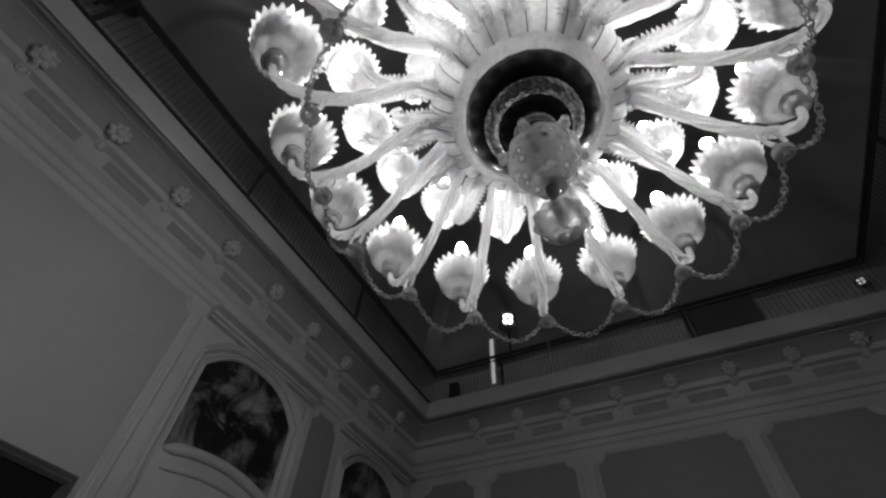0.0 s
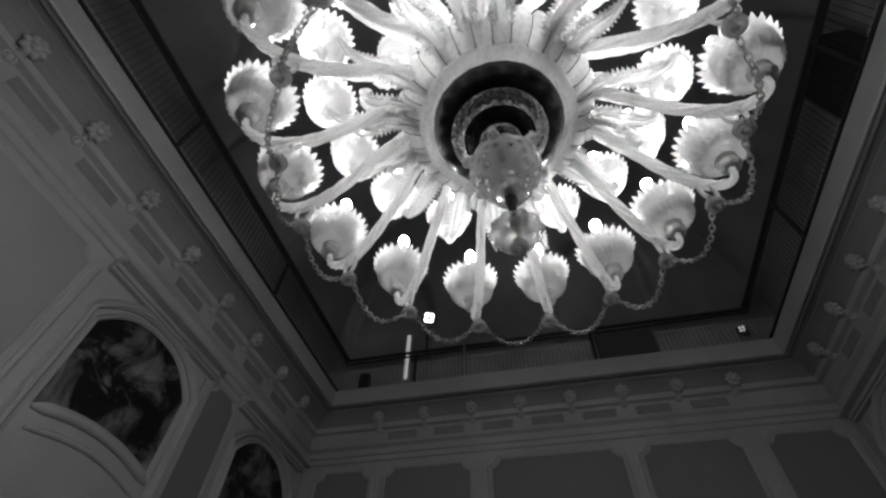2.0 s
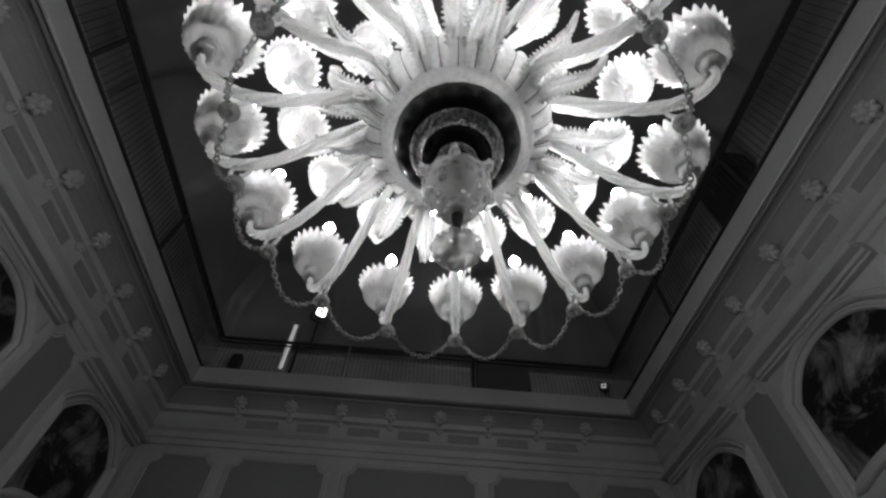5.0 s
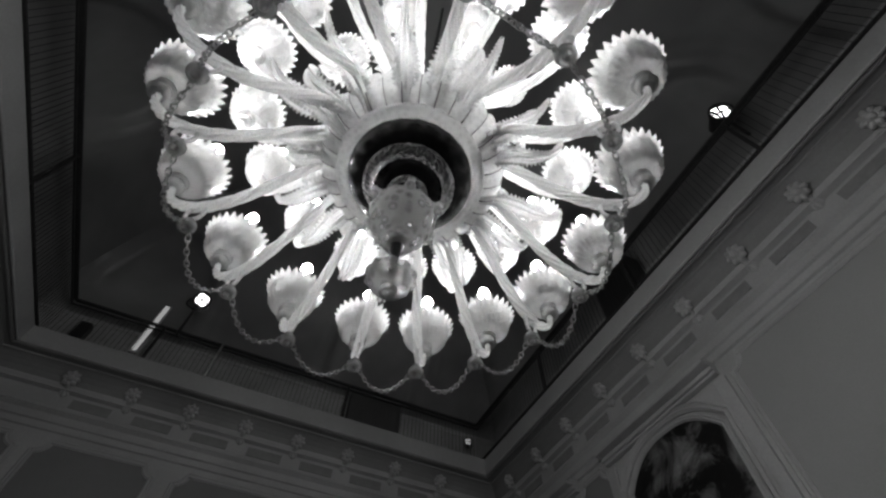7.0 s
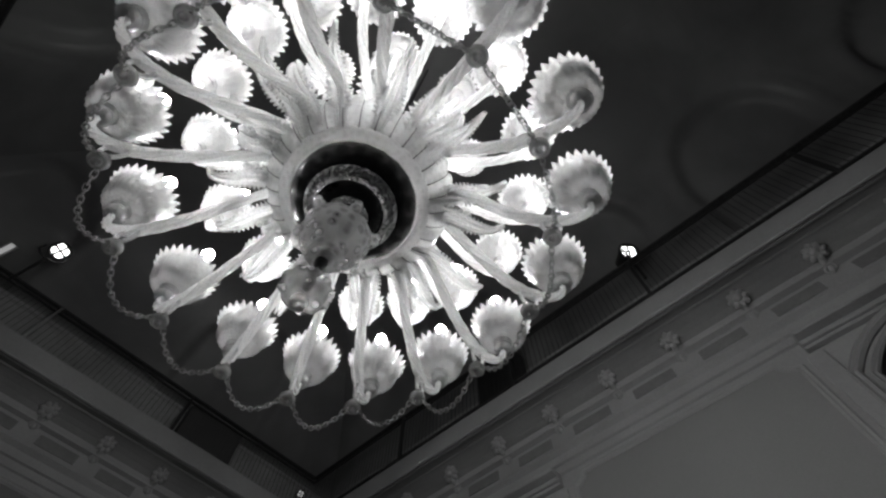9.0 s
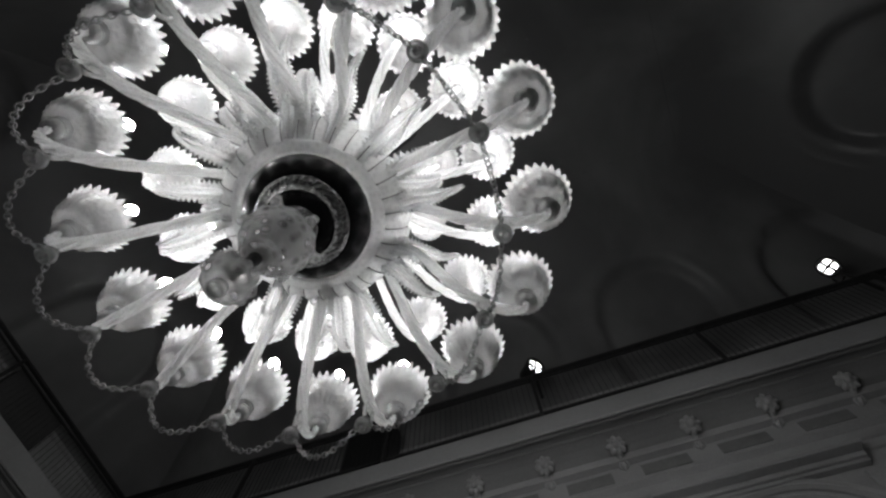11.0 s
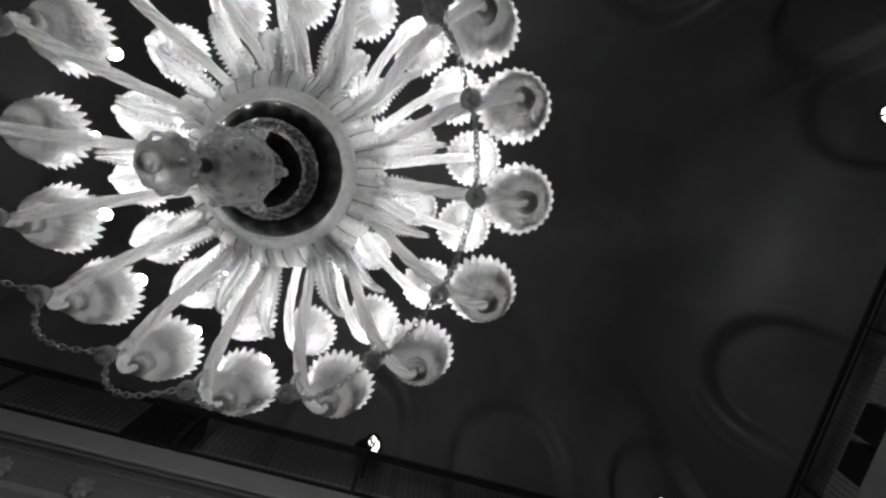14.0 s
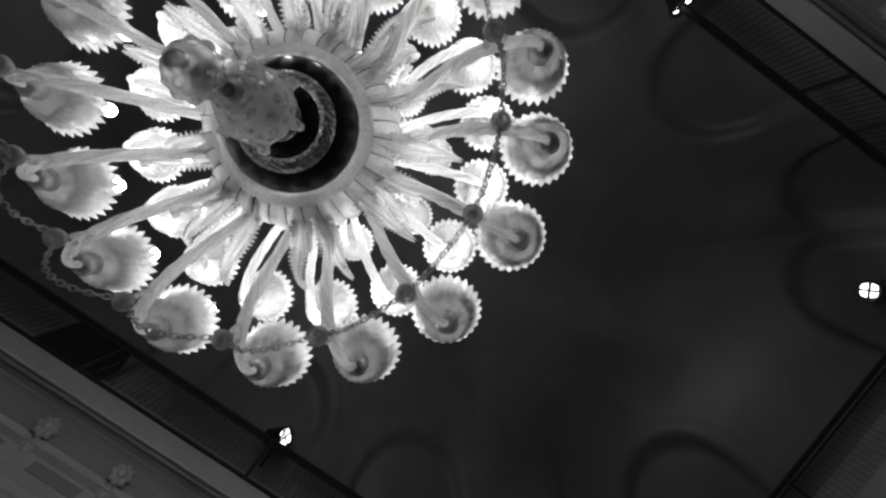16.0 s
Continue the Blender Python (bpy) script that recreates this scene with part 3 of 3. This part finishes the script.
# leaves over and between the arms
LEAVES = [
    (16, 0.01, [(0.22, 2.95), (0.29, 2.975), (0.36, 2.96), (0.42, 2.92), (0.47, 2.92), (0.51, 2.98)], 0.027, 24, 0.6),
    (16, 0, [(0.22, 2.955), (0.29, 2.99), (0.36, 2.99), (0.4, 3.02), (0.41, 3.07), (0.39, 3.1)], 0.026, 22, 0.5),
    (12, 0.0, [(0.14, 3.35), (0.22, 3.43), (0.3, 3.42), (0.36, 3.36), (0.4, 3.4)], 0.045, 10, 0.45),
]
for n, phase, path, w, teeth, fold in LEAVES:
    ob = part("leaf", leaf_mesh(path, w, teeth, fold), LEAF, lustre, "serrated clear glass leaf", True)
    for k, m in enumerate(rod_round(n, phase)):
        q = m @ pose(0, 0, 0, random.uniform(-6, 6), random.uniform(-3, 3), random.uniform(-3, 3))
        if k == 0:
            ob.matrix_basis = q
        else:
            again(ob, lustre, q)

# fluted collar round the bowl
bm = bmesh.new()
lathe(bm, zz([(0.205, 2.884), (0.222, 2.884), (0.24, 2.891), (0.258, 2.905), (0.274, 2.924), (0.287, 2.948), (0.294, 2.975), (0.29, 3.0)]), 320, lambda a, i: (1 + 0.006 * i * (abs(math.cos(16 * a)) - 0.5), 0.0065 * i * (abs(math.cos(16 * a)) - 0.5)))
part("collar", bm, RIM, lustre, "fluted clear glass collar", True)
# dark lines added in the valleys between the flutes, in place of shade
seam = None
for k in range(32):
    q = Matrix.Rotation(radians(11.25 * (k + 0.5)), 4, "Z")
    if seam is None:
        bm = bmesh.new()
        tube(bm, [Vector((r, 0, z)) for r, z in zz([(0.224, 2.88), (0.24, 2.884), (0.257, 2.896), (0.272, 2.912), (0.284, 2.934), (0.29, 2.957)])], lambda u: 0.0021 - 0.0008 * u, 6)
        seam = part("seam", bm, LINE, lustre, "dark line drawn for the shade between two flutes", True)
        seam.matrix_basis = q
    else:
        again(seam, lustre, q)
bm = bmesh.new()
lathe(bm, zz([(0.189, 2.88), (0.189, 2.862), (0.194, 2.857), (0.202, 2.863), (0.214, 2.871), (0.222, 2.87), (0.227, 2.878), (0.226, 2.9)]), 72, lambda a, i: (1 + 0.006 * math.cos(24 * a), 0))
part("rim", bm, RIM, lustre, "pale glass rim", True)
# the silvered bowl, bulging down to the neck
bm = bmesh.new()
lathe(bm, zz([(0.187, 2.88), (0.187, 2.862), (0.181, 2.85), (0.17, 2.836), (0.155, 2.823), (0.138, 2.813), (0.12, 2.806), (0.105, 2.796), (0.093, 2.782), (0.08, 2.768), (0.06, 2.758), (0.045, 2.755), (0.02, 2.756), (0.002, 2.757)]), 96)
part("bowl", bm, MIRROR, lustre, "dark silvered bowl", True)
# Lighter band laid on the bowl as its painted ring of reflected light.
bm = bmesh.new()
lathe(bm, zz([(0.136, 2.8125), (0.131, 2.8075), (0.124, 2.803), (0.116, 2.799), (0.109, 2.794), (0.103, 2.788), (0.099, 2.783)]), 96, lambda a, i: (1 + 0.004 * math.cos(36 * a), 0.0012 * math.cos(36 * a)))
part("bowl_glint", bm, BAND, lustre, "bright band standing in for reflections round the bowl", True)
bm = bmesh.new()
lathe(bm, zz([(0.06, 2.759), (0.058, 2.75), (0.05, 2.745), (0.043, 2.747), (0.04, 2.757)]), 48)
part("bowl_ring", bm, BAND, lustre, "silver ring at the neck", True)
# bell-shaped clear vase below it with a ringed foot
bm = bmesh.new()
lathe(bm, zz([(0.03, 2.757), (0.032, 2.72), (0.048, 2.7), (0.04, 2.68), (0.055, 2.665), (0.08, 2.645), (0.089, 2.615), (0.086, 2.58), (0.073, 2.545), (0.055, 2.515), (0.043, 2.5), (0.047, 2.492), (0.04, 2.482), (0.03, 2.478), (0.035, 2.468), (0.024, 2.46), (0.016, 2.455)]), 48, lambda a, i: (1 + (0.02 if 4 <= i <= 9 else 0.004) * math.cos(14 * a), 0))
part("vase", bm, CLEAR, lustre, "clear blown glass vase with ringed foot", True)
bm = bmesh.new()
rows = lathe(bm, zz([(0.014, 2.5), (0.015, 2.445), (0.01, 2.42), (0.007, 2.33)]), 12)
part("core_rod", bm, IRON, lustre, "dark metal core rod", True)
blob = None
for k, m in enumerate(rod_round(6, 20)):
    q = m @ Matrix.Translation((0.096, 0, 2.67 - Z0))
    if blob is None:
        bm = bmesh.new()
        for dx, dz, r in ((0, 0, 0.017), (0.012, 0.012, 0.012), (0.01, -0.014, 0.012), (-0.004, 0.02, 0.01)):
            bmesh.ops.create_icosphere(bm, subdivisions=2, radius=r, matrix=Matrix.Translation((dx, 0, dz)))
        blob = part("prunt", bm, CLEAR, lustre, "clear glass prunt", True)
        blob.matrix_basis = q
    else:
        again(blob, lustre, q)
# finial: a shallow round bowl under a scalloped lip
bm = bmesh.new()
lathe(bm, zz([(0.007, 2.36), (0.011, 2.345), (0.026, 2.338), (0.042, 2.334), (0.052, 2.329), (0.053, 2.323), (0.047, 2.319), (0.047, 2.31), (0.043, 2.3), (0.036, 2.291), (0.027, 2.284), (0.018, 2.281)]), 60, lambda a, i: (1 + (0.12 * abs(math.cos(5 * a)) - 0.04 if i in (4, 5) else 0) + 0.008 * math.cos(20 * a), 0))
part("finial_bowl", bm, CLEAR, lustre, "clear glass finial bowl with scalloped lip", True)
bm = bmesh.new()
rows = lathe(bm, zz([(0.017, 2.284), (0.019, 2.274), (0.018, 2.266), (0.012, 2.263), (0.01, 2.269), (0.003, 2.27)]), 24)
part("finial_tip", bm, SMOKE, lustre, "smoky glass tip ring", True)

# column of the chandelier up to the ceiling
bm = bmesh.new()
lathe(bm, zz([(0.1, 2.93), (0.1, 2.99), (0.12, 3.1), (0.15, 3.22), (0.14, 3.32), (0.09, 3.4), (0.07, 3.5), (0.11, 3.64), (0.11, 3.74), (0.06, 3.84), (0.05, 3.95), (0.08, 4.1), (0.04, 4.25), (0.03, 4.4)]), 36)
part("column", bm, MILK, lustre, "milky blown glass column", True)
bm = bmesh.new()
tube(bm, [Vector((0, 0, 4.35 - Z0)), Vector((0, 0, 6.4 - Z0)), Vector((0, 0, TOP - Z0))], 0.015, 10)
part("hanging_rod", bm, IRON, lustre, "dark iron hanging rod")

# pendants under the arms and chain swags between them
DR, DZ = 0.572, 2.615
bm = bmesh.new()
rows = lathe(bm, [(0.004, 0.045), (0.008, 0.03), (0.006, 0.022), (0.018, 0.016), (0.025, 0.004), (0.024, -0.008), (0.017, -0.014), (0.015, -0.009), (0.009, -0.008), (0.008, -0.018), (0.004, -0.022)], 18)
cap(bm, rows[-1])
disc = part("pendant", bm, SMOKE, ARMS[0], "smoky glass pendant drop", True)
ringm = bmesh.new()
tube(ringm, [Vector((0.024 * math.cos(a), 0, 0.042 * math.sin(a))) for a in [2 * math.pi * k / 16 for k in range(17)]], 0.006, 6)
hook = part("hook", ringm, LEAF, ARMS[0], "clear glass hook ring", True)


def swag(gap, drop):
    """A swag of twisted links from one arm's hook to the next, gap degrees on."""
    bm = bmesh.new()
    step = radians(gap)
    a, b = Vector((DR, 0, 0)), Vector((DR * math.cos(step), DR * math.sin(step), 0))
    n = 21
    pts = [a.lerp(b, k / n) + Vector((0, 0, -drop * (1 - (2 * k / n - 1) ** 2))) for k in range(n + 1)]
    for k in range(n):
        p, q = pts[k], pts[k + 1]
        d = (q - p)
        f = d.to_track_quat("X", "Z").to_matrix().to_4x4()
        m = Matrix.Translation((p + q) / 2) @ f @ Matrix.Rotation(radians(45 + 90 * (k % 2) + random.uniform(-15, 15)), 4, "X")
        L = d.length * 0.72
        tube(bm, [m @ Vector((L * math.cos(t), 0.0065 * math.sin(t), 0)) for t in [2 * math.pi * j / 10 for j in range(11)]], 0.0019, 5, ends=False)
    return bm


turns = rod_round(16, 0)
for k, m in enumerate(turns):
    gap = (OUTER + [OUTER[0] + 360])[k + 1] - OUTER[k]
    c = part("chain", swag(gap, 0.125 + random.uniform(-0.012, 0.012)), CHAIN, lustre, "swag of clear glass links", True)
    c.matrix_basis = m @ Matrix.Translation((0, 0, DZ - Z0))
    for ob, q in ((disc, Matrix.Translation((DR, 0, DZ - 0.03 - Z0))), (hook, Matrix.Translation((DR + 0.01, 0, DZ + 0.04 - Z0)))):
        if k == 0:
            ob.matrix_basis = q
        else:
            again(ob, ARMS[k], q)
tagged(lustre, "large lit clear and milky glass chandelier with curling arms", "chandelier")
